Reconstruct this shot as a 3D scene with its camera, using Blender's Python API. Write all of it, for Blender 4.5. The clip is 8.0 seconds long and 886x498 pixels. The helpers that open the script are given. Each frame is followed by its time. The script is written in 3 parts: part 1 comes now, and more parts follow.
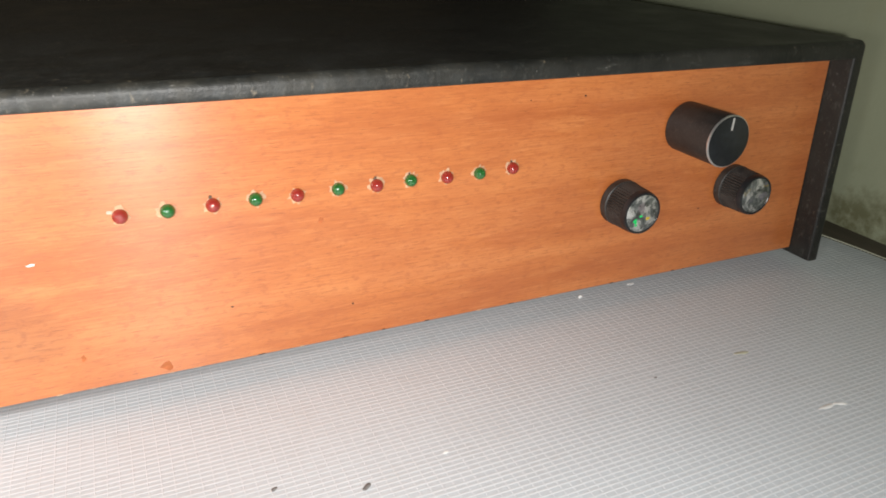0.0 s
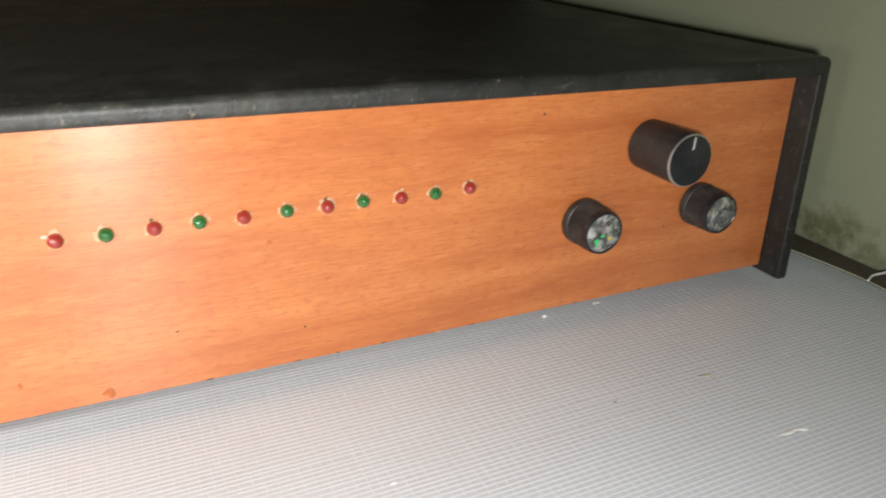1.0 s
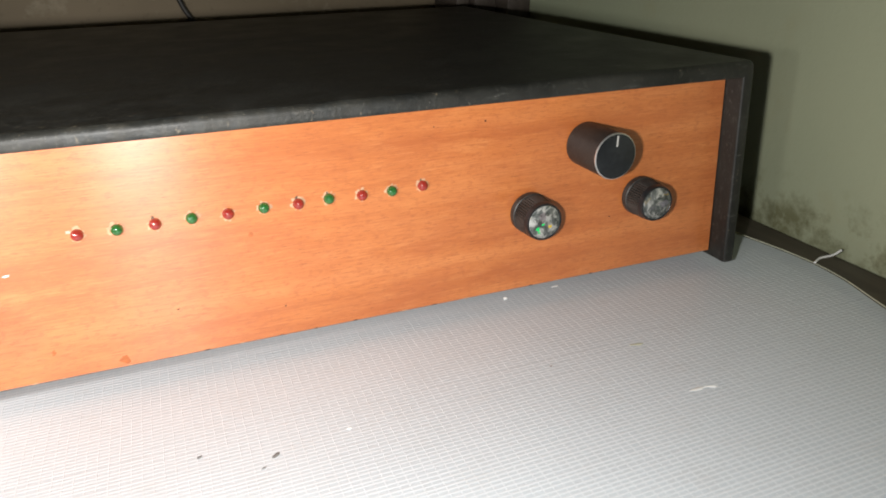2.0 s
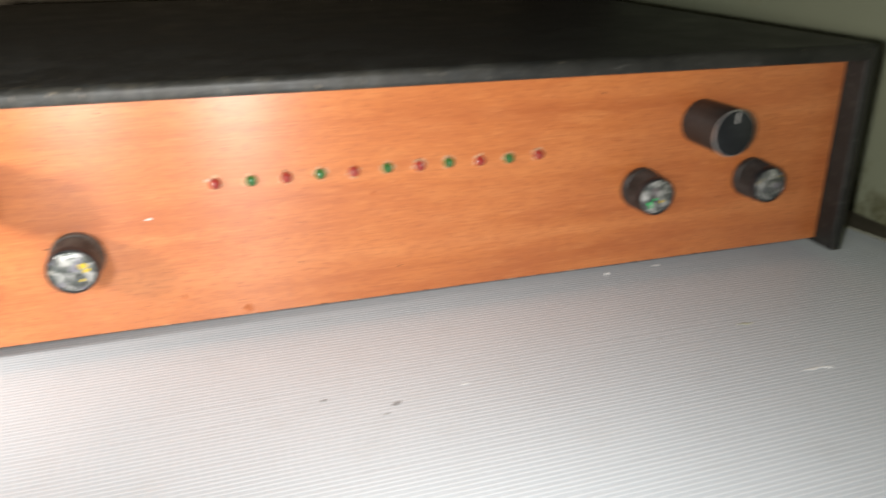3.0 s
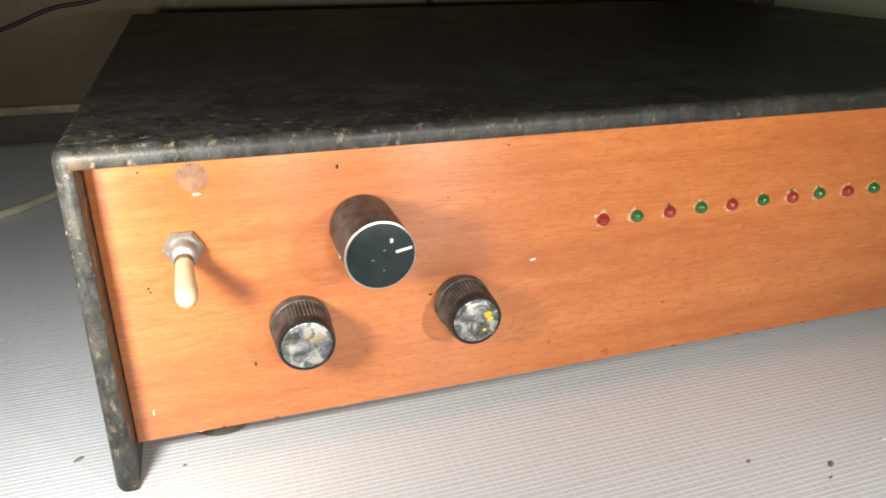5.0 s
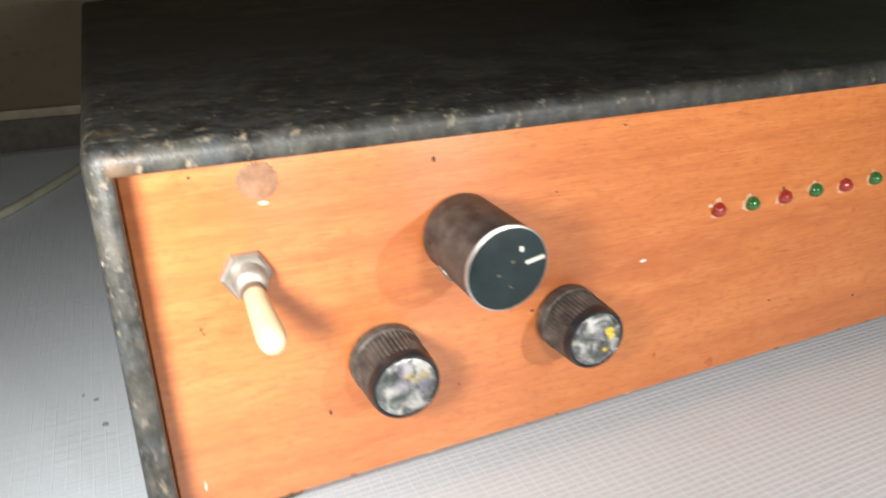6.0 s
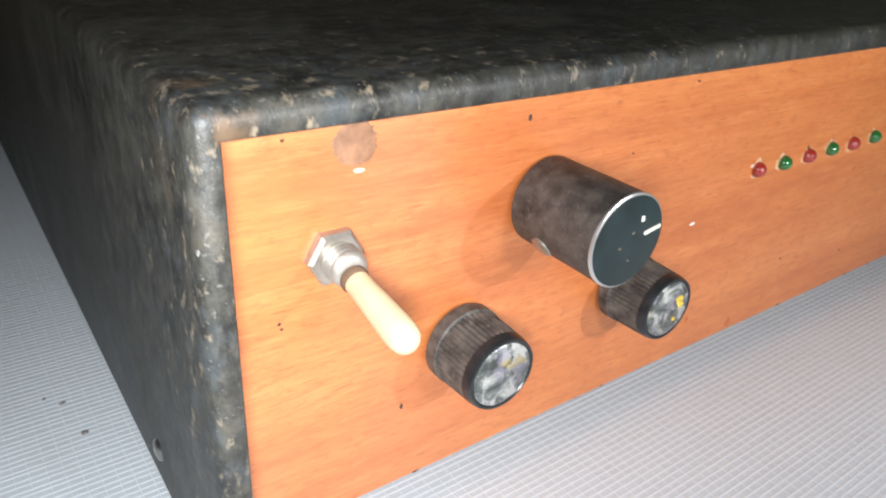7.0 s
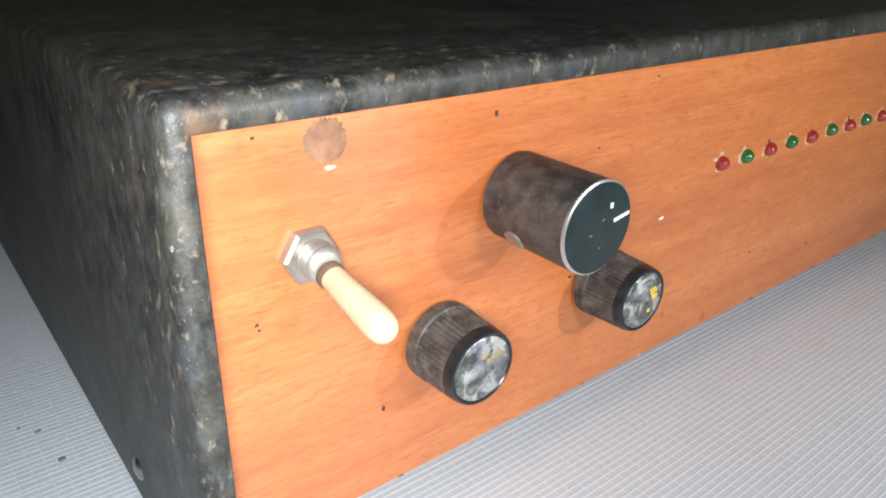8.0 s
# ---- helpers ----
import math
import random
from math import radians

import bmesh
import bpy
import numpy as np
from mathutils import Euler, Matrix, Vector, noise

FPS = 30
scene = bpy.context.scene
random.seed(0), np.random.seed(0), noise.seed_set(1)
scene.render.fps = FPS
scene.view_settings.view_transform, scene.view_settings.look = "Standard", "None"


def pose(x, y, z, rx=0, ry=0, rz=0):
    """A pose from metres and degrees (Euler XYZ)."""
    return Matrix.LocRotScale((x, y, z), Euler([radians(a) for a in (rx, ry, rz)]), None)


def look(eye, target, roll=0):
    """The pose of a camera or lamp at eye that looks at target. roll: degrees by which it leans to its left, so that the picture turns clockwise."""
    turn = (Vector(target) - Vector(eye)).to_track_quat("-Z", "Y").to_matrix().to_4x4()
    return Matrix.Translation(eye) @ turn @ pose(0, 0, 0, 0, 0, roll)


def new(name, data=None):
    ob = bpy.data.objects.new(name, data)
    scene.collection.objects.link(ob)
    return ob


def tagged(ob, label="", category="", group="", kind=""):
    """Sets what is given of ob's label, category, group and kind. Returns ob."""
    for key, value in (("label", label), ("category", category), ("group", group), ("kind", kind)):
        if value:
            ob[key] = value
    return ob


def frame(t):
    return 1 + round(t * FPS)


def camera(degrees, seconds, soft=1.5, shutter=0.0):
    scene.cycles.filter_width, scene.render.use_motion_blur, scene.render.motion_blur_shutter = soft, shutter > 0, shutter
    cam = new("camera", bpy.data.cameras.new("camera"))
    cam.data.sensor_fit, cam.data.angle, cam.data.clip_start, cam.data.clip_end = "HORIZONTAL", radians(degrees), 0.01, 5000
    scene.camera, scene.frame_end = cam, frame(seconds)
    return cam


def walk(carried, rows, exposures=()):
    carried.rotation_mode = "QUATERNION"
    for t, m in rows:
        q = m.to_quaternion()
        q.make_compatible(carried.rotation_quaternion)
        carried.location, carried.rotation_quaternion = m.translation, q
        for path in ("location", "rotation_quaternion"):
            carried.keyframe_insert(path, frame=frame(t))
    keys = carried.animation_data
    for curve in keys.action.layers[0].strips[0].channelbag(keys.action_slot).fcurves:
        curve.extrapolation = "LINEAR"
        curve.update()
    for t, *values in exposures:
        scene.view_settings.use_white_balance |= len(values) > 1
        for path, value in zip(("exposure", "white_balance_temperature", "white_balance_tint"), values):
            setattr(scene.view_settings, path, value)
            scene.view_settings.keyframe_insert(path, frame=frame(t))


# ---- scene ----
cam = camera(62.8, 8.0, 1.75, 0.45)
PATH = [
    (0.0, (0.1529, -0.2122, 0.1448), (0.2707, 0.0339, 0.02), 2.0),
    (0.3, (0.1581, -0.2105, 0.1447), (0.2714, 0.0376, 0.0198), 1.71),
    (0.5, (0.1567, -0.2072, 0.1426), (0.2722, 0.0408, 0.0195), 2.17),
    (0.7, (0.1600, -0.2082, 0.1451), (0.2746, 0.0399, 0.0213), 2.34),
    (1.0, (0.1676, -0.2106, 0.1482), (0.2885, 0.0349, 0.0252), 2.31),
    (1.2, (0.1739, -0.2231, 0.1549), (0.2917, 0.0249, 0.0342), 1.92),
    (1.5, (0.1762, -0.2335, 0.1551), (0.2956, 0.0158, 0.0386), 2.07),
    (1.7, (0.1835, -0.2489, 0.1579), (0.2947, 0.0038, 0.0405), 0.61),
    (2.8, (0.1848, -0.2767, 0.1562), (0.2709, -0.0152, 0.037), -0.22),
    (3.0, (0.1564, -0.2665, 0.1486), (0.2381, -0.0039, 0.0288), 0.2),
    (3.3, (0.1235, -0.2505, 0.1425), (0.2026, 0.0137, 0.0246), -0.54),
    (3.5, (0.0887, -0.2358, 0.1504), (0.177, 0.0215, 0.0239), 1.13),
    (3.7, (0.0836, -0.2322, 0.1470), (0.1636, 0.0279, 0.0206), -0.08),
    (4.0, (0.0652, -0.2184, 0.1484), (0.1512, 0.0415, 0.0258), 0.59),
    (4.2, (0.0508, -0.2133, 0.1452), (0.1383, 0.0493, 0.0295), 0.41),
    (4.5, (0.04, -0.2076, 0.1528), (0.122, 0.0546, 0.0325), 0.14),
    (4.7, (0.035, -0.2033, 0.1543), (0.1195, 0.0582, 0.0341), 0.39),
    (5.8, (0.0116, -0.1611, 0.1354), (0.1124, 0.0953, 0.0166), -0.44),
    (6.0, (0.0011, -0.144, 0.1366), (0.1146, 0.1064, 0.0167), -0.28),
    (6.2, (-0.0098, -0.1289, 0.1366), (0.1138, 0.1172, 0.0177), -1.03),
    (6.5, (-0.0247, -0.1114, 0.1363), (0.113, 0.1231, 0.0098), 1.47),
    (7.0, (-0.0324, -0.1024, 0.1307), (0.1286, 0.1113, -0.005), 3.73),
    (7.5, (-0.034, -0.1011, 0.1262), (0.1374, 0.1046, -0.0091), 4.16),
    (8.0, (-0.0343, -0.1061, 0.1252), (0.1373, 0.1065, 0.0013), 1.67),
]
walk(cam, [(t, look(eye, target, roll)) for t, eye, target, roll in PATH],
     [(0, 0.05, 6500, 10), (0.5, 0.05, 6500, 10), (1, 0.12, 6500, 10), (1.5, 0.3, 6500, 10), (3, -0.08, 6550, 10), (3.5, -0.42, 6750, 10), (4.5, -0.45, 6900, 10), (6, -0.35, 6550, 10), (6.5, -0.17, 6250, 10), (7, -0.42, 6100, 10), (7.5, -0.52, 6100, 10), (8, -0.55, 6050, 10)])

# ---- light: the torch of the phone that films, and the dim room round it ----
world = bpy.data.worlds.new("room_dark")
world.use_nodes = True
world.node_tree.nodes["Background"].inputs[0].default_value = (0.5, 0.55, 0.6, 1)
world.node_tree.nodes["Background"].inputs[1].default_value = 0.035
scene.world = world


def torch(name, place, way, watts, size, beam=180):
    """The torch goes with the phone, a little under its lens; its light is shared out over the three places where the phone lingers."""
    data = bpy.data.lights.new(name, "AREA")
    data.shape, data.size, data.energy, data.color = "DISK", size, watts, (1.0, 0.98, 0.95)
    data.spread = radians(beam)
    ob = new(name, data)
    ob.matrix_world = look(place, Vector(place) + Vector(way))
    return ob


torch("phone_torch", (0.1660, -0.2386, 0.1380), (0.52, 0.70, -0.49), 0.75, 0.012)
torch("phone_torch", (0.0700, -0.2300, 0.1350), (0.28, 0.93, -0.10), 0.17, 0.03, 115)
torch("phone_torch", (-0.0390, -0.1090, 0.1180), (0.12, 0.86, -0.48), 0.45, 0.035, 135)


# ---- materials ----
class Nodes:
    """Short hand for a node material."""

    def __init__(self, name):
        self.mat = bpy.data.materials.new(name)
        self.mat.use_nodes = True
        self.tree = self.mat.node_tree
        self.bsdf = self.tree.nodes["Principled BSDF"]
        self.coord = self.tree.nodes.new("ShaderNodeTexCoord").outputs["Object"]

    def add(self, kind, ins=(), operation="", blend=""):
        node = self.tree.nodes.new("ShaderNode" + kind)
        if operation:
            node.operation = operation
        if blend:
            node.data_type, node.blend_type = "RGBA", blend
        for key, value in dict(ins).items():
            self.put(node.inputs[key], value)
        return node

    def put(self, socket, value):
        if isinstance(value, bpy.types.NodeSocket):
            self.tree.links.new(value, socket)
        else:
            socket.default_value = value

    def set(self, **ins):
        for key, value in ins.items():
            self.put(self.bsdf.inputs[key.replace("_", " ")], value)
        return self

    def stretched(self, sx, sy, sz):
        return self.add("Mapping", {"Vector": self.coord, "Scale": (sx, sy, sz)}).outputs[0]

    def noise(self, scale, detail=3.0, vector=None, rough=0.55, distortion=0.0):
        return self.add("TexNoise", {"Vector": vector or self.coord, "Scale": scale, "Detail": detail, "Roughness": rough, "Distortion": distortion}).outputs["Fac"]

    def ramp(self, fac, *stops):
        node = self.add("ValToRGB", {"Fac": fac})
        ramp = node.color_ramp
        while len(ramp.elements) < len(stops):
            ramp.elements.new(0.5)
        for el, (at, colour) in zip(ramp.elements, stops):
            el.position, el.color = at, (*((colour,) * 3 if isinstance(colour, (int, float)) else colour), 1)
        return node.outputs[0]

    def mix(self, fac, a, b, blend="MIX"):
        node = self.add("Mix", blend=blend)
        for socket, value in ((node.inputs[0], fac), (node.inputs[6], a), (node.inputs[7], b)):
            self.put(socket, (*value, 1) if isinstance(value, tuple) and len(value) == 3 else value)
        return node.outputs[2]

    def math(self, op, a, b=0.0, c=0.0):
        node = self.add("Math", operation=op)
        for socket, value in zip(node.inputs, (a, b, c)):
            self.put(socket, value)
        return node.outputs[0]

    def axes(self):
        return self.add("SeparateXYZ", {"Vector": self.coord}).outputs

    def bump(self, height, strength, distance):
        self.put(self.bsdf.inputs["Normal"], self.add("Bump", {"Height": height, "Strength": strength, "Distance": distance}).outputs[0])
        return self


def plain(name, colour, rough=0.5, metal=0.0, vary=0.25, scale=300.0, bump=0.15):
    n = Nodes(name)
    dark = tuple(c * (1 - vary) for c in colour)
    light = tuple(min(1, c * (1 + vary)) for c in colour)
    coarse = n.noise(scale * 0.15, 2)
    fine = n.noise(scale, 4)
    n.set(Base_Color=n.mix(n.ramp(n.math("ADD", n.math("MULTIPLY", coarse, 0.5), n.math("MULTIPLY", fine, 0.5)), (0.35, 0.0), (0.65, 1.0)), dark, light))
    n.set(Roughness=rough, Metallic=metal)
    return n.bump(fine, bump, 0.0004).mat


def veneer_material():
    n = Nodes("orange_wood_veneer")
    broad = n.noise(1.0, 3, n.stretched(5, 5, 90), 0.55, 0.4)
    fine = n.noise(1.0, 4, n.stretched(90, 90, 1500), 0.65)
    dash = n.noise(1.0, 3, n.stretched(150, 150, 2600), 0.6)
    patch = n.noise(55.0, 4, n.stretched(0.5, 1, 1), 0.65)
    base = n.ramp(broad, (0.3, (0.47, 0.134, 0.036)), (0.5, (0.58, 0.188, 0.053)), (0.7, (0.655, 0.235, 0.074)))
    flame = n.noise(1.0, 4, n.stretched(45, 45, 190), 0.65, 0.5)
    base = n.mix(n.ramp(flame, (0.5, 0.0), (0.68, 0.55)), base, (0.66, 0.249, 0.080))
    base = n.mix(n.ramp(patch, (0.38, 0.3), (0.6, 0.0)), base, (0.45, 0.125, 0.042))
    base = n.mix(n.ramp(fine, (0.36, 0.38), (0.5, 0.0)), base, (0.38, 0.100, 0.030))
    base = n.mix(n.ramp(fine, (0.55, 0.0), (0.7, 0.3)), base, (0.74, 0.32, 0.13))
    fleck = n.noise(1.0, 4, n.stretched(260, 260, 620), 0.65)
    base = n.mix(n.ramp(fleck, (0.36, 0.5), (0.48, 0.0)), base, (0.42, 0.115, 0.036))
    base = n.mix(n.ramp(dash, (0.30, 0.8), (0.40, 0.0)), base, (0.27, 0.07, 0.02))
    n.set(Base_Color=base, Roughness=n.ramp(fine, (0.3, 0.36), (0.7, 0.30)))
    across = n.add("CombineXYZ", {"X": 0.0, "Y": 0.0, "Z": 1.0}).outputs[0]
    n.set(Specular_IOR_Level=1.0, Anisotropic=0.8, Tangent=across)
    return n.bump(fine, 0.1, 0.0003).mat


def cover_material():
    """Black leathercloth: nearly clean at one end, dusty at the other, its rim and corner rubbed into blotches."""
    n = Nodes("worn_black_leathercloth")
    x, y, z = n.axes()
    grain = n.noise(700.0, 3)
    cloud = n.noise(40.0, 5, rough=0.6)
    streak = n.noise(1.0, 4, n.stretched(90, 330, 330), 0.65)
    scuff = n.noise(1.0, 5, n.stretched(360, 360, 220), 0.7)
    rim = n.ramp(y, (0.0, 1.0), (0.012, 0.45), (0.09, 0.0))
    left = n.ramp(x, (0.0, 1.0), (0.12, 0.55), (0.32, 0.0))
    worn = n.math("MULTIPLY", rim, left)
    clean = n.ramp(cloud, (0.35, (0.010, 0.0105, 0.0095)), (0.68, (0.026, 0.026, 0.022)))
    dusty = n.ramp(cloud, (0.35, (0.020, 0.0205, 0.0175)), (0.68, (0.056, 0.054, 0.044)))
    base = n.mix(left, clean, dusty)
    base = n.mix(n.ramp(streak, (0.60, 0.0), (0.74, 0.5)), base, (0.085, 0.085, 0.075))
    base = n.mix(n.ramp(n.math("ADD", streak, n.math("MULTIPLY", grain, 0.3)), (0.86, 0.0), (0.93, 0.8)), base, (0.24, 0.235, 0.22))
    spread = n.math("ADD", n.math("MULTIPLY", worn, 0.1), n.ramp(x, (0.0, 0.03), (0.06, 0.0)))
    base = n.mix(n.ramp(n.math("ADD", scuff, spread), (0.57, 0.0), (0.75, 0.5)), base, (0.10, 0.098, 0.085))
    blue = n.noise(150.0, 4, rough=0.6)
    base = n.mix(n.math("MULTIPLY", n.ramp(blue, (0.49, 0.0), (0.64, 0.4)), worn), base, (0.078, 0.095, 0.107))
    dust = n.noise(1.0, 4, n.stretched(150, 260, 130), 0.65)
    near = n.math("MULTIPLY", n.ramp(y, (0.0, 1.0), (0.04, 0.75), (0.2, 0.15)), left)
    base = n.mix(n.math("MULTIPLY", n.ramp(dust, (0.5, 0.0), (0.72, 0.55)), near), base, (0.115, 0.10, 0.074))
    black = n.noise(1.0, 5, n.stretched(170, 170, 120), 0.7)
    base = n.mix(n.math("MULTIPLY", n.ramp(black, (0.38, 0.6), (0.52, 0.0)), near), base, (0.006, 0.006, 0.007))
    speck = n.math("ADD", n.noise(1000.0, 2), n.math("MULTIPLY", worn, 0.05))
    base = n.mix(n.ramp(speck, (0.69, 0.0), (0.78, 0.45)), base, (0.22, 0.215, 0.2))
    tan = n.math("ADD", n.noise(1.0, 4, n.stretched(330, 330, 210), 0.6), n.math("MULTIPLY", worn, 0.10))
    base = n.mix(n.ramp(tan, (0.675, 0.0), (0.79, 0.65)), base, (0.33, 0.27, 0.19))
    rust = n.math("MULTIPLY", n.ramp(n.noise(130.0, 3), (0.5, 0.0), (0.64, 0.45)), n.ramp(x, (0.0, 1.0), (0.006, 0.0)))
    rust = n.math("MULTIPLY", rust, n.math("MULTIPLY", n.ramp(z, (0.082, 0.0), (0.094, 1.0)), n.ramp(y, (0.0, 1.0), (0.006, 0.0))))
    base = n.mix(rust, base, (0.21, 0.12, 0.055))
    n.set(Base_Color=base, Roughness=n.ramp(cloud, (0.3, 0.40), (0.7, 0.58)), Specular_IOR_Level=0.5)
    relief = n.math("ADD", n.math("MULTIPLY", grain, 0.35), n.math("ADD", n.math("MULTIPLY", scuff, 0.5), n.math("MULTIPLY", black, 1.2)))
    return n.bump(relief, 0.35, 0.0007).mat


def cloth_material():
    """Blue-grey ground of the plastic table mat, a little shiny."""
    n = Nodes("woven_plastic_ground")
    cloud, grime, tuft = n.noise(7.0, 4), n.noise(60.0, 4), n.noise(420.0, 3)
    ground = n.ramp(cloud, (0.3, (0.505, 0.56, 0.60)), (0.7, (0.565, 0.615, 0.65)))
    ground = n.mix(n.ramp(tuft, (0.4, 0.25), (0.6, 0.0)), ground, (0.46, 0.48, 0.50))
    ground = n.mix(n.ramp(grime, (0.56, 0.0), (0.8, 0.25)), ground, (0.42, 0.41, 0.385))
    n.set(Base_Color=ground, Roughness=0.38, Specular_IOR_Level=0.5)
    return n.bump(tuft, 0.2, 0.0002).mat


def thread_material():
    """Pale plastic threads of the mat, greyed here and there by dirt."""
    n = Nodes("pale_plastic_thread")
    grime, fine = n.noise(45.0, 4), n.noise(900.0, 2)
    base = n.mix(n.ramp(fine, (0.35, 0.5), (0.65, 0.0)), (0.615, 0.65, 0.675), (0.57, 0.60, 0.63))
    base = n.mix(n.ramp(grime, (0.55, 0.0), (0.8, 0.4)), base, (0.50, 0.49, 0.47))
    n.set(Base_Color=base, Roughness=0.34, Specular_IOR_Level=0.5)
    return n.bump(fine, 0.1, 0.0001).mat


def wall_green():
    n = Nodes("stained_green_distemper")
    x, y, z = n.axes()
    broad, mid, fine = n.noise(3.0, 4), n.noise(26.0, 5, rough=0.65), n.noise(220.0, 3)
    base = n.ramp(broad, (0.3, (0.31, 0.35, 0.235)), (0.7, (0.38, 0.40, 0.265)))
    base = n.mix(n.ramp(mid, (0.55, 0.0), (0.8, 0.35)), base, (0.34, 0.31, 0.17))
    low = n.ramp(z, (0.0, 1.0), (0.05, 0.0))
    mould = n.ramp(n.math("ADD", n.noise(60.0, 5, rough=0.7), n.math("MULTIPLY", low, 0.16)), (0.56, 0.0), (0.78, 0.8))
    base = n.mix(n.math("MULTIPLY", mould, n.ramp(z, (0.008, 1.0), (0.036, 0.0))), base, (0.12, 0.115, 0.045))
    n.set(Base_Color=base, Roughness=0.85)
    return n.bump(n.math("ADD", fine, mid), 0.3, 0.0008).mat


def wall_brown():
    n = Nodes("stained_brown_board")
    mid, fine = n.noise(22.0, 5, rough=0.65), n.noise(180.0, 4)
    base = n.ramp(n.noise(5.0, 4), (0.3, (0.125, 0.097, 0.058)), (0.7, (0.19, 0.148, 0.092)))
    base = n.mix(n.ramp(mid, (0.6, 0.0), (0.75, 0.6)), base, (0.33, 0.29, 0.21))
    base = n.mix(n.ramp(fine, (0.25, 0.6), (0.4, 0.0)), base, (0.09, 0.07, 0.04))
    n.set(Base_Color=base, Roughness=0.75)
    return n.bump(mid, 0.3, 0.001).mat


def dark_wood(name="dark_wood", tone=1.0):
    n = Nodes(name)
    grain = n.noise(1.0, 4, n.stretched(120, 12, 120), 0.6)
    base = n.ramp(grain, (0.3, (0.06 * tone, 0.048 * tone, 0.038 * tone)), (0.7, (0.11 * tone, 0.088 * tone, 0.07 * tone)))
    n.set(Base_Color=n.mix(n.ramp(n.noise(40.0, 3), (0.6, 0.0), (0.8, 0.4)), base, (0.17, 0.15, 0.12)), Roughness=0.6)
    return n.bump(grain, 0.3, 0.0006).mat


def lens_material(name, colour):
    n = Nodes(name)
    n.set(Base_Color=n.mix(n.noise(500.0, 2), tuple(c * 0.7 for c in colour), colour), Roughness=0.16, Subsurface_Weight=0.3, Subsurface_Radius=(0.002, 0.001, 0.001))
    return n.set(Coat_Weight=1.0, Coat_Roughness=0.05).mat


def foil_material():
    """Old mirror foil under a clear knob cap: tilted facets, blotched grey where it has perished. Its bright, gold and
    violet reflections are put into the colour.
    """
    n = Nodes("crinkled_mirror_foil")
    own = n.add("ObjectInfo").outputs["Random"]
    at = n.add("VectorMath", {0: n.coord, 1: n.add("CombineXYZ", {"X": own, "Y": n.math("MULTIPLY", own, 3.0), "Z": n.math("MULTIPLY", own, 7.0)}).outputs[0]}, operation="ADD").outputs[0]
    warped = n.add("VectorMath", {0: n.add("TexNoise", {"Vector": at, "Scale": 300.0, "Detail": 2.0}).outputs["Color"], 1: (0.003, 0.003, 0.003), 2: at}, operation="MULTIPLY_ADD").outputs[0]
    cells = n.add("TexVoronoi", {"Vector": warped, "Scale": 330.0})
    rgb = n.add("SeparateColor", {"Color": cells.outputs["Color"]}).outputs
    blotch = n.noise(360.0, 5, at, 0.7)
    gleam = n.noise(260.0, 4, at, 0.6, 0.8)
    tint = n.ramp(gleam, (0.36, (0.07, 0.08, 0.075)), (0.5, (0.20, 0.215, 0.205)), (0.62, (0.60, 0.60, 0.57)))
    tint = n.mix(n.ramp(rgb[2], (0.93, 0.0), (0.95, 0.6)), tint, (0.45, 0.33, 0.09))
    tint = n.mix(n.ramp(rgb[0], (0.9, 0.0), (0.92, 0.5)), tint, (0.30, 0.27, 0.36))
    tint = n.mix(n.ramp(blotch, (0.56, 0.0), (0.62, 0.85)), tint, (0.06, 0.06, 0.05))
    n.set(Base_Color=tint, Metallic=0.55, Roughness=n.ramp(blotch, (0.3, 0.3), (0.7, 0.6)), Coat_Weight=0.6, Coat_Roughness=0.06)
    return n.bump(n.math("ADD", rgb[1], n.math("MULTIPLY", blotch, 1.2)), 0.4, 0.0005).mat


def knob_material(name, dust):
    n = Nodes(name)
    cloud, fine = n.noise(120.0, 4, rough=0.65), n.noise(900.0, 3)
    base = n.ramp(cloud, (0.3, (0.014, 0.0137, 0.0133)), (0.7, (0.026 + 0.09 * dust, 0.025 + 0.085 * dust, 0.0235 + 0.08 * dust)))
    base = n.mix(n.ramp(fine, (0.55, 0.0), (0.75, 0.15 + 0.6 * dust)), base, (0.17, 0.16, 0.145))
    base = n.mix(n.ramp(n.noise(260.0, 4, rough=0.65), (0.38, 0.0), (0.66, dust)), base, (0.19, 0.175, 0.15))
    n.set(Base_Color=base, Roughness=0.5)
    return n.bump(fine, 0.2, 0.0002).mat


VENEER, COVER, CLOTH, THREAD = veneer_material(), cover_material(), cloth_material(), thread_material()
GREEN, BROWN, DARK, POST = wall_green(), wall_brown(), dark_wood(), dark_wood("brown_post_wood", 0.8)
KNOB, SMOOTH, RIBBED, CLEAN, FOIL = knob_material("dusty_black_knob_plastic", 0.3), knob_material("clean_black_knob_plastic", 0.03), knob_material("very_dusty_ribbed_plastic", 0.55), knob_material("handled_ribbed_plastic", 0.08), foil_material()
# fixed colours for the sparkles that the knob caps reflect
GREEN_GLINT, GOLD_GLINT = plain("green_glint_colour", (0.02, 0.72, 0.18), 0.4, 0.2, 0.3, 900, 0.3), plain("gold_glint_colour", (0.85, 0.58, 0.06), 0.4, 0.3, 0.3, 900, 0.3)
RED, LEAF = lens_material("red_lamp_plastic", (0.36, 0.034, 0.024)), lens_material("green_lamp_plastic", (0.024, 0.15, 0.032))
FACE = plain("black_knob_face", (0.016, 0.018, 0.02), 0.3, 0.0, 0.4, 500, 0.05)
# the teal in this base colour stands for torchlight reflected off the face
TEAL = plain("dusty_black_teal_sheen_face", (0.009, 0.0185, 0.0195), 0.38, 0.0, 0.5, 220, 0.1)
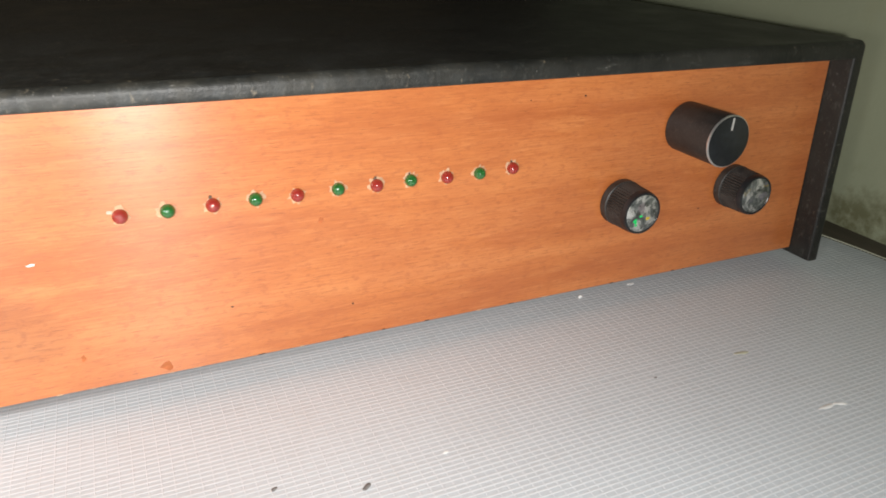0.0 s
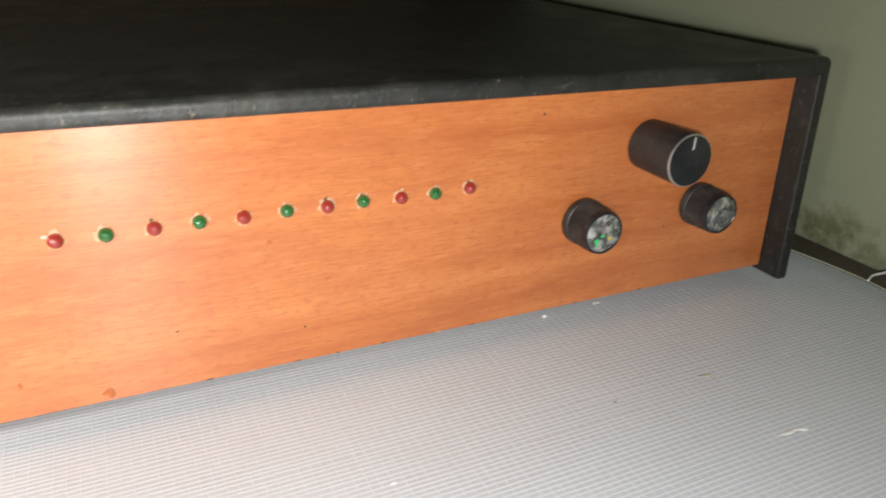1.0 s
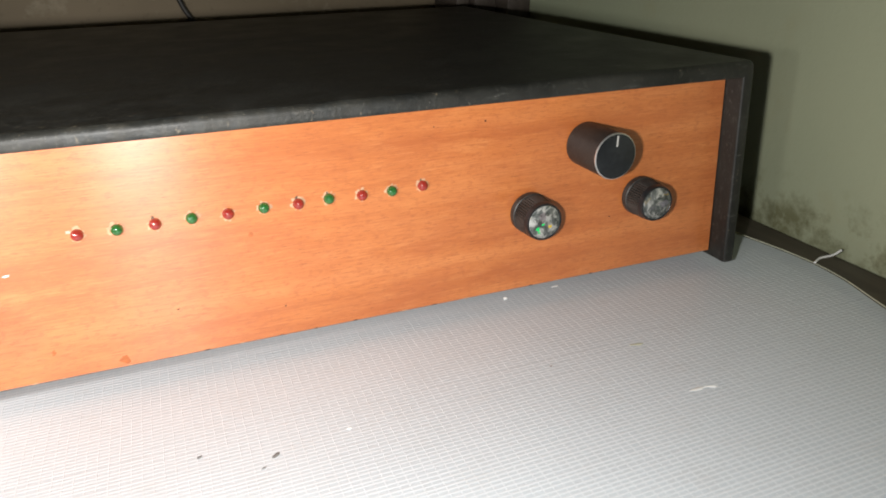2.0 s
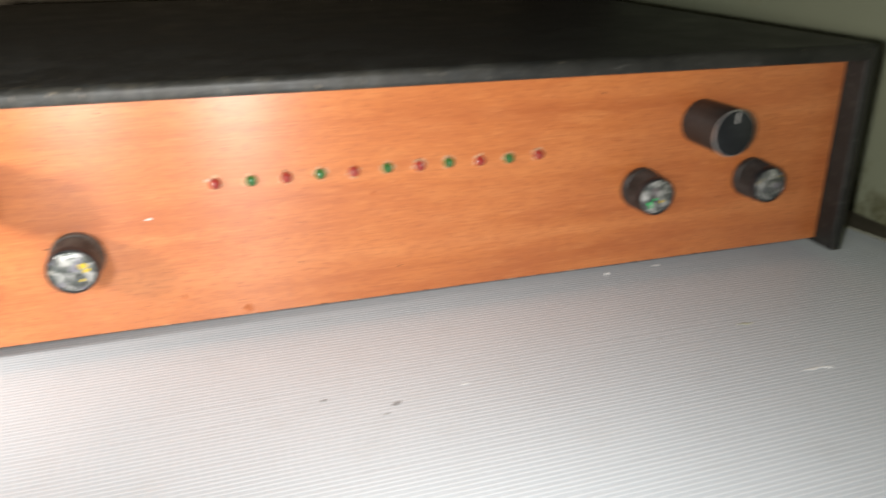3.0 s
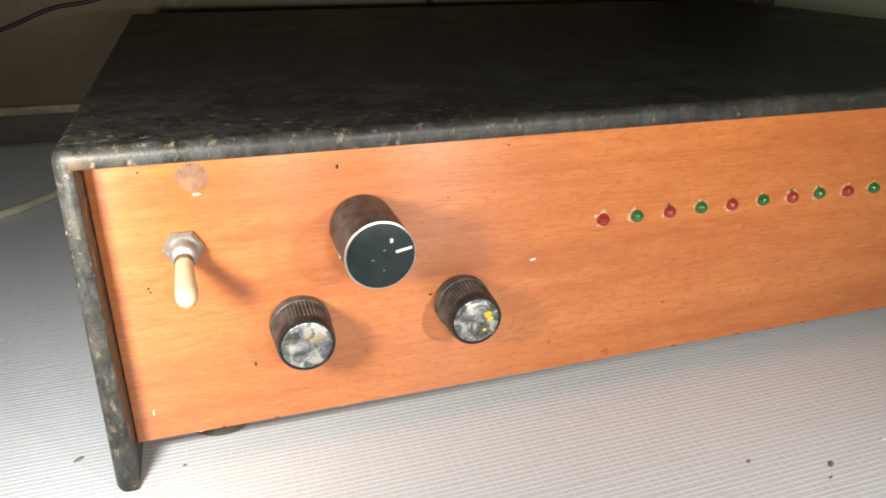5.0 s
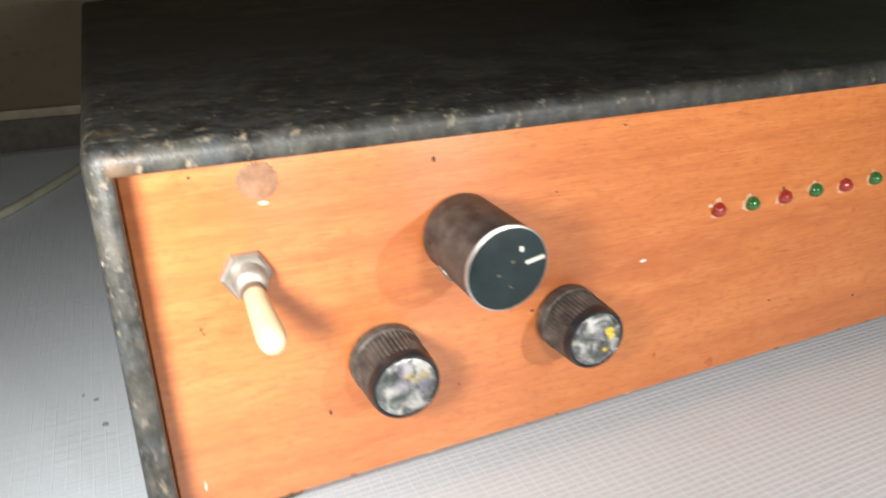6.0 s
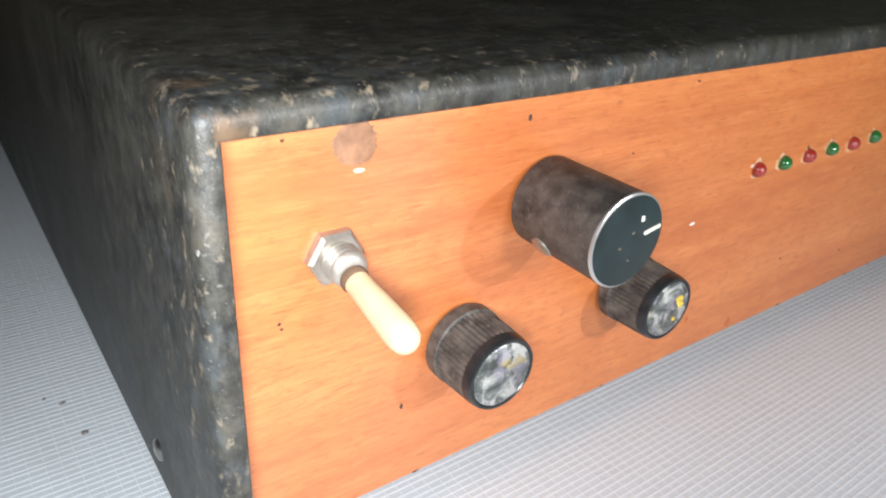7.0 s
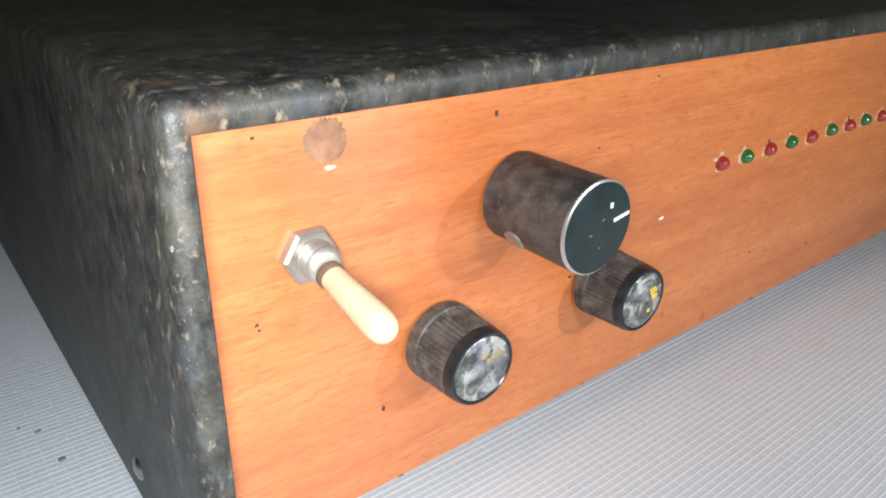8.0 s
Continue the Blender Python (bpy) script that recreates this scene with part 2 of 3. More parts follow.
SILVER = plain("brushed_silver", (0.72, 0.71, 0.69), 0.35, 0.9, 0.15, 600, 0.1)
STEEL = plain("tarnished_steel", (0.32, 0.31, 0.29), 0.28, 0.95, 0.3, 500, 0.2)
NICKEL = plain("dull_nickel", (0.44, 0.41, 0.36), 0.48, 0.8, 0.3, 350, 0.3)
CREAM = plain("yellowed_cream_plastic", (0.60, 0.48, 0.30), 0.5, 0.0, 0.15, 200, 0.1)
STAIN = plain("brown_smudge", (0.46, 0.135, 0.043), 0.5, 0.0, 0.3, 500, 0.2)
DULL = plain("dull_paint_fleck", (0.62, 0.46, 0.36), 0.8, 0.0, 0.2, 700, 0.2)
WHITE = plain("white_paint_mark", (0.74, 0.72, 0.62), 0.7, 0.0, 0.2, 600, 0.2)
PALE = plain("torn_pale_veneer", (0.58, 0.35, 0.21), 0.85, 0.0, 0.3, 900, 0.5)
GLUE = plain("brown_glue_stain", (0.26, 0.135, 0.075), 0.75, 0.0, 0.4, 420, 0.5)
SCUFF = plain("scuffed_grey", (0.2, 0.195, 0.175), 0.7, 0.0, 0.3, 900, 0.2)
RUBBER = plain("dusty_rubber", (0.12, 0.105, 0.075), 0.8, 0.0, 0.4, 260, 0.4)
BLACK = plain("black_cable_sheath", (0.02, 0.018, 0.016), 0.5, 0.0, 0.3, 200, 0.1)
GREY = plain("pale_grey_cable_sheath", (0.5, 0.5, 0.38), 0.5, 0.0, 0.2, 120, 0.1)
WORN = plain("worn_grey_mark", (0.42, 0.41, 0.38), 0.7, 0.0, 0.25, 600, 0.2)
GRIT = plain("grey_brown_grit", (0.19, 0.175, 0.165), 0.8, 0.0, 0.5, 900, 0.3)
CRUMB = plain("dark_debris", (0.065, 0.04, 0.03), 0.95, 0.0, 0.5, 900, 0.3)
FLAKE = plain("white_flake", (0.78, 0.78, 0.76), 0.7, 0.0, 0.1, 500, 0.2)
ROOM = plain("dim_room_plaster", (0.45, 0.45, 0.40), 0.9, 0.0, 0.12, 12, 0.2)
BOARD = plain("raw_hardboard", (0.13, 0.08, 0.05), 0.8, 0.0, 0.3, 200, 0.3)


# ---- building helpers ----
def mesh_object(name, bm, material, smooth=True):
    data = bpy.data.meshes.new(name)
    bm.normal_update()
    bm.to_mesh(data)
    bm.free()
    if smooth:
        data.shade_smooth()
        data.set_sharp_from_angle(angle=radians(38))
    data.materials.append(material)
    return new(name, data)


def part(name, bm, material, parent, label="", smooth=True):
    ob = mesh_object(name, bm, material, smooth)
    ob.parent = parent
    return tagged(ob, label)


def block(x0, x1, y0, y1, z0, z1, bevel=0.0, segments=2):
    bm = bmesh.new()
    m = Matrix.Translation(((x0 + x1) / 2, (y0 + y1) / 2, (z0 + z1) / 2)) @ Matrix.Diagonal((x1 - x0, y1 - y0, z1 - z0, 1))
    bmesh.ops.create_cube(bm, size=1, matrix=m)
    if bevel:
        bmesh.ops.bevel(bm, geom=bm.edges[:], offset=bevel, segments=segments, affect="EDGES", profile=0.5)
    return bm


def lathe(rings, sides=48, rib=0.0, ribs=0, ribbed=()):
    """A body turned about -y: rings of (distance out from the panel, radius). rib: depth of the fluting on the rings listed in ribbed."""
    bm = bmesh.new()
    loops = []
    for k, (d, r) in enumerate(rings):
        loop = []
        for i in range(sides):
            a = 2 * math.pi * i / sides
            rr = r - (rib if k in ribbed and i % 2 else 0)
            loop.append(bm.verts.new((rr * math.cos(a), -d, rr * math.sin(a))))
        loops.append(loop)
    for a, b in zip(loops, loops[1:]):
        for i in range(sides):
            j = (i + 1) % sides
            bm.faces.new((a[i], a[j], b[j], b[i]))
    bm.faces.new(loops[-1])
    bm.faces.new(loops[0][::-1])
    bmesh.ops.recalc_face_normals(bm, faces=bm.faces[:])
    return bm


def tube(points, radius, sides=10, steps=8):
    """A round cable through the points (Catmull-Rom)."""
    pts = [Vector(p) for p in points]
    pts = [2 * pts[0] - pts[1], *pts, 2 * pts[-1] - pts[-2]]
    way = []
    for a, b, c, d in zip(pts, pts[1:], pts[2:], pts[3:]):
        for k in range(steps):
            t = k / steps
            way.append(0.5 * (2 * b + (c - a) * t + (2 * a - 5 * b + 4 * c - d) * t * t + (3 * b - a - 3 * c + d) * t ** 3))
    way.append(pts[-2])
    bm = bmesh.new()
    loops = []
    for i, p in enumerate(way):
        ahead = (way[min(i + 1, len(way) - 1)] - way[max(i - 1, 0)]).normalized()
        side = ahead.cross(Vector((0, 0, 1)) if abs(ahead.z) < 0.9 else Vector((1, 0, 0))).normalized()
        up = side.cross(ahead)
        loops.append([bm.verts.new(p + radius * (math.cos(a) * side + math.sin(a) * up)) for a in (2 * math.pi * k / sides for k in range(sides))])
    for a, b in zip(loops, loops[1:]):
        for i in range(sides):
            bm.faces.new((a[i], a[(i + 1) % sides], b[(i + 1) % sides], b[i]))
    bm.faces.new(loops[0])
    bm.faces.new(loops[-1])
    bmesh.ops.recalc_face_normals(bm, faces=bm.faces[:])
    return bm


def ragged_patch(rng, rx, rz, thick, jag, points=22):
    """A thin ragged patch that lies on the front panel, round the origin."""
    bm = bmesh.new()
    rim = []
    for i in range(points):
        a = 2 * math.pi * i / points
        f = 1 + rng.uniform(-jag, jag)
        rim.append((rx * f * math.cos(a), rz * f * math.sin(a)))
    back = [bm.verts.new((x, 0, z)) for x, z in rim]
    front = [bm.verts.new((x * 0.93, -thick, z * 0.93)) for x, z in rim]
    for i in range(points):
        j = (i + 1) % points
        bm.faces.new((back[i], back[j], front[j], front[i]))
    bm.faces.new(front)
    bm.faces.new(back[::-1])
    bmesh.ops.recalc_face_normals(bm, faces=bm.faces[:])
    return bm


def crumb(rng, sx, sy, sz):
    bm = bmesh.new()
    bmesh.ops.create_icosphere(bm, subdivisions=2, radius=1)
    for v in bm.verts:
        v.co *= rng.uniform(0.65, 1.15)
        v.co = Vector((v.co.x * sx, v.co.y * sy, max(v.co.z, -0.5) * sz))
    low = min(v.co.z for v in bm.verts)
    for v in bm.verts:
        v.co.z -= low
    return bm


# ---- the setting ----
WALL_X, WALL_Y = 0.512, 0.43
tagged(mesh_object("wall_east", block(WALL_X, WALL_X + 0.12, -1.6, WALL_Y + 0.12, -0.76, 1.6), GREEN, False), "pale green distempered wall with mould stains", "wall", kind="structure")
tagged(mesh_object("wall_north", block(-1.4, WALL_X - 0.001, WALL_Y, WALL_Y + 0.12, -0.76, 1.6), BROWN, False), "stained brown board wall", "wall", kind="structure")
tagged(mesh_object("wall_west", block(-1.52, -1.4, -1.6, WALL_Y + 0.12, -0.76, 1.6), ROOM, False), "plain wall", "wall", kind="structure")
tagged(mesh_object("wall_south", block(-1.52, WALL_X + 0.12, -1.72, -1.6, -0.76, 1.6), ROOM, False), "plain wall", "wall", kind="structure")
tagged(mesh_object("floor", block(-1.52, WALL_X + 0.12, -1.72, WALL_Y + 0.12, -0.86, -0.76), ROOM, False), "plain floor", "floor", kind="structure")
tagged(mesh_object("ceiling", block(-1.52, WALL_X + 0.12, -1.72, WALL_Y + 0.12, 1.6, 1.7), ROOM, False), "plain ceiling", "ceiling", kind="structure")
tagged(mesh_object("trim_ledge", block(-1.39, 0.45, WALL_Y - 0.006, WALL_Y - 0.0005, 0.020, 0.027, 0.0015), plain("pale_wood_ledge", (0.30, 0.25, 0.18), 0.6, 0.0, 0.3, 160, 0.3)), "thin pale wooden ledge along the brown wall", "trim", kind="structure")
# dark strip added to stand for the shaded gap between ledge and table
tagged(mesh_object("baseboard", block(-1.39, 0.45, WALL_Y - 0.003, WALL_Y - 0.0005, -0.02, 0.0195), DARK), "dark strip standing for the shaded gap under the ledge", "baseboard", kind="structure")


def corner_post():
    bm = block(0.453, 0.466, 0.372, 0.428, -0.2, 1.2, 0.002)
    for x0, x1, y0 in ((0.4665, 0.488, 0.362), (0.4885, 0.5115, 0.34)):
        other = block(x0, x1, y0, 0.428, -0.2, 1.2, 0.002)
        data = bpy.data.meshes.new("post_step")
        other.to_mesh(data)
        other.free()
        bm.from_mesh(data)
        bpy.data.meshes.remove(data)
    return tagged(mesh_object("trim_post", bm, POST), "dark brown stepped wooden post in the corner", "post", kind="structure")


corner_post()

# ---- table and its cloth ----
table = tagged(new("table"), "old dark wooden table pushed against the wall", "table")
part("tabletop", block(-0.72, 0.5085, -0.46, 0.424, -0.0295, -0.0015, 0.002), DARK, table)
part("apron", block(-0.66, 0.44, -0.40, -0.38, -0.12, -0.03, 0.001), DARK, table)
part("apron", block(-0.66, 0.44, 0.36, 0.38, -0.12, -0.03, 0.001), DARK, table)
for lx in (-0.68, 0.42):
    for ly in (-0.42, 0.35):
        part("leg", block(lx, lx + 0.05, ly, ly + 0.05, -0.76, -0.03, 0.003), DARK, table)


def cloth_edge(y):
    """How far the cloth reaches towards the wall."""
    bulge = 0.009 * math.exp(-(((y + 0.018) / 0.03) ** 2))
    pull = -0.05 * max(0.0, -0.045 - y) ** 0.8 if y < -0.045 else 0.0
    return 0.4795 + bulge + pull + 0.0012 * math.sin(y * 90)


def tablecloth():
    bm = bmesh.new()
    ny, nx = 150, 90
    rows = []
    for j in range(ny + 1):
        y = -0.452 + (0.418 + 0.452) * j / ny
        edge = cloth_edge(y)
        rows.append([bm.verts.new((-0.712 + (edge + 0.712) * i / nx, y, 0.0 if 0 < i < nx else -0.0008)) for i in range(nx + 1)])
    for a, b in zip(rows, rows[1:]):
        for i in range(nx):
            bm.faces.new((a[i], a[i + 1], b[i + 1], b[i]))
    ret = bmesh.ops.extrude_face_region(bm, geom=bm.faces[:])
    for v in ret["geom"]:
        if isinstance(v, bmesh.types.BMVert):
            v.co.z -= 0.0006
    bmesh.ops.recalc_face_normals(bm, faces=bm.faces[:])
    cloth = tagged(mesh_object("tablecloth", bm, CLOTH), "pale grey woven plastic cloth spread over the table", "tablecloth")
    part("hem_thread", tube([(cloth_edge(y) + 0.0004, y, -0.0001) for y in (-0.44 + 0.02 * k for k in range(43))], 0.0003, 6, 3), GREY, cloth, "frayed pale edge thread")
    for name, label in (("weft", "pale threads along the length of the cloth"), ("warp", "pale threads across the cloth")):
        tagged(part(name, weave(name == "weft"), THREAD, cloth, label, False), label, kind="stuff")
    return cloth


def weave(along):
    """The raised threads of the cloth that run one way, each a thin flat-topped ridge with a slight waver."""
    rng = random.Random(11 if along else 12)
    verts, faces = [], []
    pitch, half, high = (0.0019, 0.00036, 0.00007) if along else (0.0034, 0.00015, 0.00005)
    lo, hi = (-0.33, 0.41) if along else (-0.45, 0.478)
    for k in range(int((hi - lo) / pitch)):
        c = lo + pitch * k + rng.uniform(-0.00012, 0.00012)
        end = min(cloth_edge(c) - 0.001, 0.49) if along else 0.412
        stops = [(-0.45 if along else -0.33) + (end - (-0.45 if along else -0.33)) * i / 24 for i in range(25)]
        waver, w = rng.uniform(0, 6.28), half * rng.uniform(0.8, 1.15)
        base = len(verts)
        for u in stops:
            m = c + 0.00018 * math.sin(u * 37 + 0.4 * waver) + 0.0012 * math.sin(u * 5.0)
            for off, z in ((-w, 0.0), (-w * 0.55, high), (w * 0.55, high), (w, 0.0)):
                verts.append((u, m + off, z) if along else (m + off, u, z))
        for i in range(24):
            for j in range(3):
                a = base + 4 * i + j
                faces.append((a, a + 4, a + 5, a + 1) if not along else (a, a + 1, a + 5, a + 4))
    data = bpy.data.meshes.new("threads")
    data.from_pydata(verts, [], faces)
    bm = bmesh.new()
    bm.from_mesh(data)
    bpy.data.meshes.remove(data)
    bmesh.ops.recalc_face_normals(bm, faces=bm.faces[:])
    if bm.faces[:][1].normal.z < 0:
        bmesh.ops.reverse_faces(bm, faces=bm.faces[:])
    return bm


tablecloth()


# ---- the amplifier ----
W, Z0, Z1 = 0.43, 0.0087, 0.0975
amp = tagged(new("amplifier"), "home-made amplifier, orange veneer front, worn black case, on the tablecloth", "amplifier")


def case():
    """Sides splayed a little towards the bottom, the top rising towards one end, open at the front round the panel."""
    outer = [(-0.0068, 0.0006), (-0.0060, 0.1030), (W + 0.0073, 0.1050), (W + 0.0125, 0.0062)]
    inner = [(W + 0.0054, 0.0062), (W + 0.0012, 0.0975), (-0.0012, 0.0975), (-0.0006, 0.0006)]
    bm = bmesh.new()
    face = bm.faces.new([bm.verts.new((x, -0.011, z)) for x, z in outer + inner])
    ret = bmesh.ops.extrude_face_region(bm, geom=[face])
    for v in ret["geom"]:
        if isinstance(v, bmesh.types.BMVert):
            v.co.y = 0.315
    bmesh.ops.recalc_face_normals(bm, faces=bm.faces[:])

    def on(v, corners):
        return any(abs(v.co.x - x) + abs(v.co.z - z) < 1e-5 for x, z in corners)

    bmesh.ops.bevel(bm, geom=[e for e in bm.edges if all(on(v, outer) for v in e.verts)], offset=0.0030, segments=6, affect="EDGES", profile=0.5)
    lip = [e for e in bm.edges if all(v.co.y < -0.0109 and on(v, inner) for v in e.verts)]
    bmesh.ops.bevel(bm, geom=lip, offset=0.0013, segments=3, affect="EDGES", profile=0.5)
    return bm


def veneer_panel():
    bm = block(-0.0011, W + 0.0010, 0, 0.012, Z0, Z1 - 0.0003)
    for v in bm.verts:
        if v.co.z < 0.05:
            v.co.x += 0.0006 if v.co.x < 0.1 else 0.004
    bmesh.ops.bevel(bm, geom=bm.edges[:], offset=0.0004, segments=1, affect="EDGES")
    return bm


part("case_cover", case(), COVER, amp, "scuffed black leathercloth cover open at the front")
part("front_panel", veneer_panel(), VENEER, amp, "orange-brown wood veneer front panel", False)
part("bottom_board", block(0.001, W - 0.001, 0.0125, 0.31, Z0, Z0 + 0.004), BOARD, amp)
part("back_board", block(0.001, W - 0.001, 0.303, 0.309, Z0 + 0.0045, Z1 - 0.001), BOARD, amp)
for fx, fy in ((0.024, 0.018), (0.402, 0.028), (0.03, 0.28), (0.4, 0.28)):
    bm = lathe([(0, 0.0095), (0.004, 0.0105), (Z0 - 0.0006, 0.0105), (Z0, 0.0095)], 28)
    bmesh.ops.transform(bm, matrix=Matrix.Translation((fx, fy, Z0)) @ pose(0, 0, 0, 90), verts=bm.verts[:])
    part("rubber_foot", bm, RUBBER, amp)


# indicator lamps, red and green by turns, each in a hole with a torn pale rim
rng = random.Random(4)
DX = (0, 0.0, 0.0, -0.0002, -0.0001, 0.0003, 0.0005, -0.0003, 0.0002, -0.0002, 0.0001)
for i in range(11):
    x, z = 0.1519 + 0.01285 * i + DX[i], 0.0644 + rng.uniform(-0.0003, 0.0003)
    lamp = part("indicator_lamp", lathe([(0, 0.0022), (0.0006, 0.0022), (0.0013, 0.002), (0.002, 0.0015), (0.0024, 0.0009), (0.0025, 0.0004)], 24), RED if i % 2 == 0 else LEAF, amp, "red indicator lamp" if i % 2 == 0 else "green indicator lamp")
    lamp.location = (x, -0.0002, z)
    rim = part("torn_rim", ragged_patch(rng, 0.0026, 0.0026, 0.00013, 0.28), PALE, amp, "torn pale veneer round the lamp hole")
    rim.location = (x + rng.uniform(-0.0003, 0.0003), 0, z + rng.uniform(-0.0003, 0.0003))


def big_knob(x, z, length, skin, face, turn, line, line_label):
    knob = part("volume_knob", lathe([(0.0006, 0.0092), (0.001, 0.0097), (length - 0.0015, 0.0098), (length - 0.0005, 0.0097)], 56), skin, amp, "smooth black volume knob")
    knob.location = (x, 0, z)
    part("ring", lathe([(length - 0.0006, 0.0094), (length - 0.0003, 0.0099), (length + 0.0001, 0.0098), (length + 0.0003, 0.0094)], 56), SILVER, knob, "bright silver edge ring")
    part("face", lathe([(length, 0.0092), (length + 0.0004, 0.0094), (length + 0.0005, 0.0091)], 56), face, knob, "dull black face")
    spin = pose(0, 0, 0, 0, turn, 0)
    bm = block(-0.0004, 0.0004, -length - 0.00075, -length - 0.0003, 0.0042, 0.0088, 0.0001, 1)
    bmesh.ops.transform(bm, matrix=spin, verts=bm.verts[:])
    part("pointer", bm, line, knob, line_label)
    return knob


def set_screw(knob, length, angle):
    """The grub screw in the side of a knob."""
    bm = lathe([(-0.0008, 0.0025), (0.0002, 0.0025), (0.0005, 0.0021)], 20)
    a = radians(angle)
    bmesh.ops.transform(bm, matrix=pose(0.0097 * math.cos(a), -0.0090, 0.0097 * math.sin(a), 0, 90 - angle, 0) @ pose(0, 0, 0, -90), verts=bm.verts[:])
    part("set_screw", bm, NICKEL, knob, "small slotted set screw")


def small_knob(x, z, turn, skin, label, glints=()):
    knob = part("tone_knob", lathe([(0.0005, 0.0086), (0.001, 0.0091), (0.0038, 0.0091), (0.0041, 0.0087), (0.0044, 0.0089), (0.0126, 0.0086), (0.0128, 0.0083)], 96, 0.0006, 48, (4, 5)), skin, amp, label)
    knob.matrix_basis = pose(x, 0, z, 0, turn, 0)
    part("collar", lathe([(0.0127, 0.0081), (0.0129, 0.0086), (0.0144, 0.0084), (0.0152, 0.0081), (0.0153, 0.0076), (0.0149, 0.0073)], 56), FACE, knob, "smooth black rim")
    part("cap", lathe([(0.0144, 0.0073), (0.0151, 0.0073), (0.0153, 0.0070)], 40), FOIL, knob, "crinkled mirror foil cap")
    # reflected sparkles, put on the cap as small patches of fixed colour
    for gx, gz, size, mat, word in glints:
        bm = ragged_patch(rng, size * 1.2, size * 0.9, 0.0001, 0.35, 9)
        bmesh.ops.transform(bm, matrix=pose(0, 0, 0, 0, -turn, 0) @ Matrix.Translation((gx, -0.0153, gz)), verts=bm.verts[:])
        part("glint", bm, mat, knob, word + " glint painted on the cap")
    return knob


left_big = big_knob(0.0706, 0.0716, 0.0235, KNOB, TEAL, 79, WHITE, "white pointer line")
set_screw(left_big, 0.0235, 217)
bm = block(-0.0004, 0.0004, -0.0235 - 0.0007, -0.0235 - 0.0003, -0.0006, 0.0006, 0.0001, 1)
bmesh.ops.transform(bm, matrix=Matrix.Translation((0.003, 0, 0.0042)), verts=bm.verts[:])
part("scratch", bm, WHITE, left_big, "pale paint fleck")
for fx, fz, fr in ((-0.0022, -0.001, 0.0005), (0.0008, -0.0042, 0.00035), (0.0011, 0.0016, 0.00045)):
    fleck = part("fleck", ragged_patch(rng, fr, fr * 0.6, 0.00008, 0.4, 8), RUBBER, left_big)
    fleck.location = (fx, -0.02398, fz)
big_knob(0.3568, 0.0737, 0.0235, SMOOTH, FACE, 2, WORN, "worn grey pointer line")
DUSTY, WIPED = "ribbed black tone knob thick with brown dust", "ribbed black tone knob, rubbed clean"
small_knob(0.0504, 0.0425, 10, RIBBED, DUSTY)
small_knob(0.1021, 0.042, 50, RIBBED, DUSTY, ((0.0036, 0.0018, 0.0011, GOLD_GLINT, "gold"), (0.0044, 0.0002, 0.0008, GOLD_GLINT, "gold"), (0.0026, -0.0034, 0.0006, GOLD_GLINT, "gold")))
small_knob(0.3297, 0.046, 120, CLEAN, WIPED, ((-0.0033, -0.0024, 0.0007, GREEN_GLINT, "green"), (-0.0006, -0.0009, 0.0006, GREEN_GLINT, "green"), (0.0027, -0.0022, 0.0007, GOLD_GLINT, "gold"), (-0.0026, -0.0043, 0.0006, GREEN_GLINT, "green"), (-0.0029, -0.0033, 0.0005, GREEN_GLINT, "green")))
small_knob(0.3873, 0.0458, 200, CLEAN, WIPED)


def toggle_switch(x, z):
    bm = lathe([(0.0, 0.0056), (0.0017, 0.0056), (0.0023, 0.0049)], 6)
    switch = part("toggle_switch", bm, NICKEL, amp, "dull nickel toggle switch", False)
    switch.location = (x, 0, z)
    part("bushing", lathe([(0.002, 0.0036), (0.003, 0.0036), (0.0034, 0.0032), (0.0040, 0.0036), (0.0045, 0.0032), (0.0051, 0.0036), (0.0056, 0.0032), (0.0062, 0.0035), (0.007, 0.003), (0.0074, 0.002)], 32), NICKEL, switch, "threaded bushing")
    bm = lathe([(0.0, 0.0017), (0.0022, 0.0019), (0.0024, 0.0023), (0.009, 0.0026), (0.0150, 0.0029), (0.0170, 0.0028), (0.0184, 0.0024), (0.0192, 0.0017), (0.0196, 0.0008)], 28)
    bmesh.ops.transform(bm, matrix=pose(0, -0.0065, -0.0009, 11, 0, 1), verts=bm.verts[:])
    # grime-brown ring put in for the dark gap between bushing and lever
    ring = lathe([(0.0006, 0.0021), (0.0008, 0.0025), (0.0018, 0.0026), (0.0024, 0.0023)], 24)
    bmesh.ops.transform(ring, matrix=pose(0, -0.0065, -0.0009, 11, 0, 1), verts=ring.verts[:])
    part("grime_ring", ring, BOARD, switch, "dark grimy ring for the gap at the foot of the lever")
    part("lever", bm, CREAM, switch, "yellowed cream plastic lever")


toggle_switch(0.0204, 0.0706)

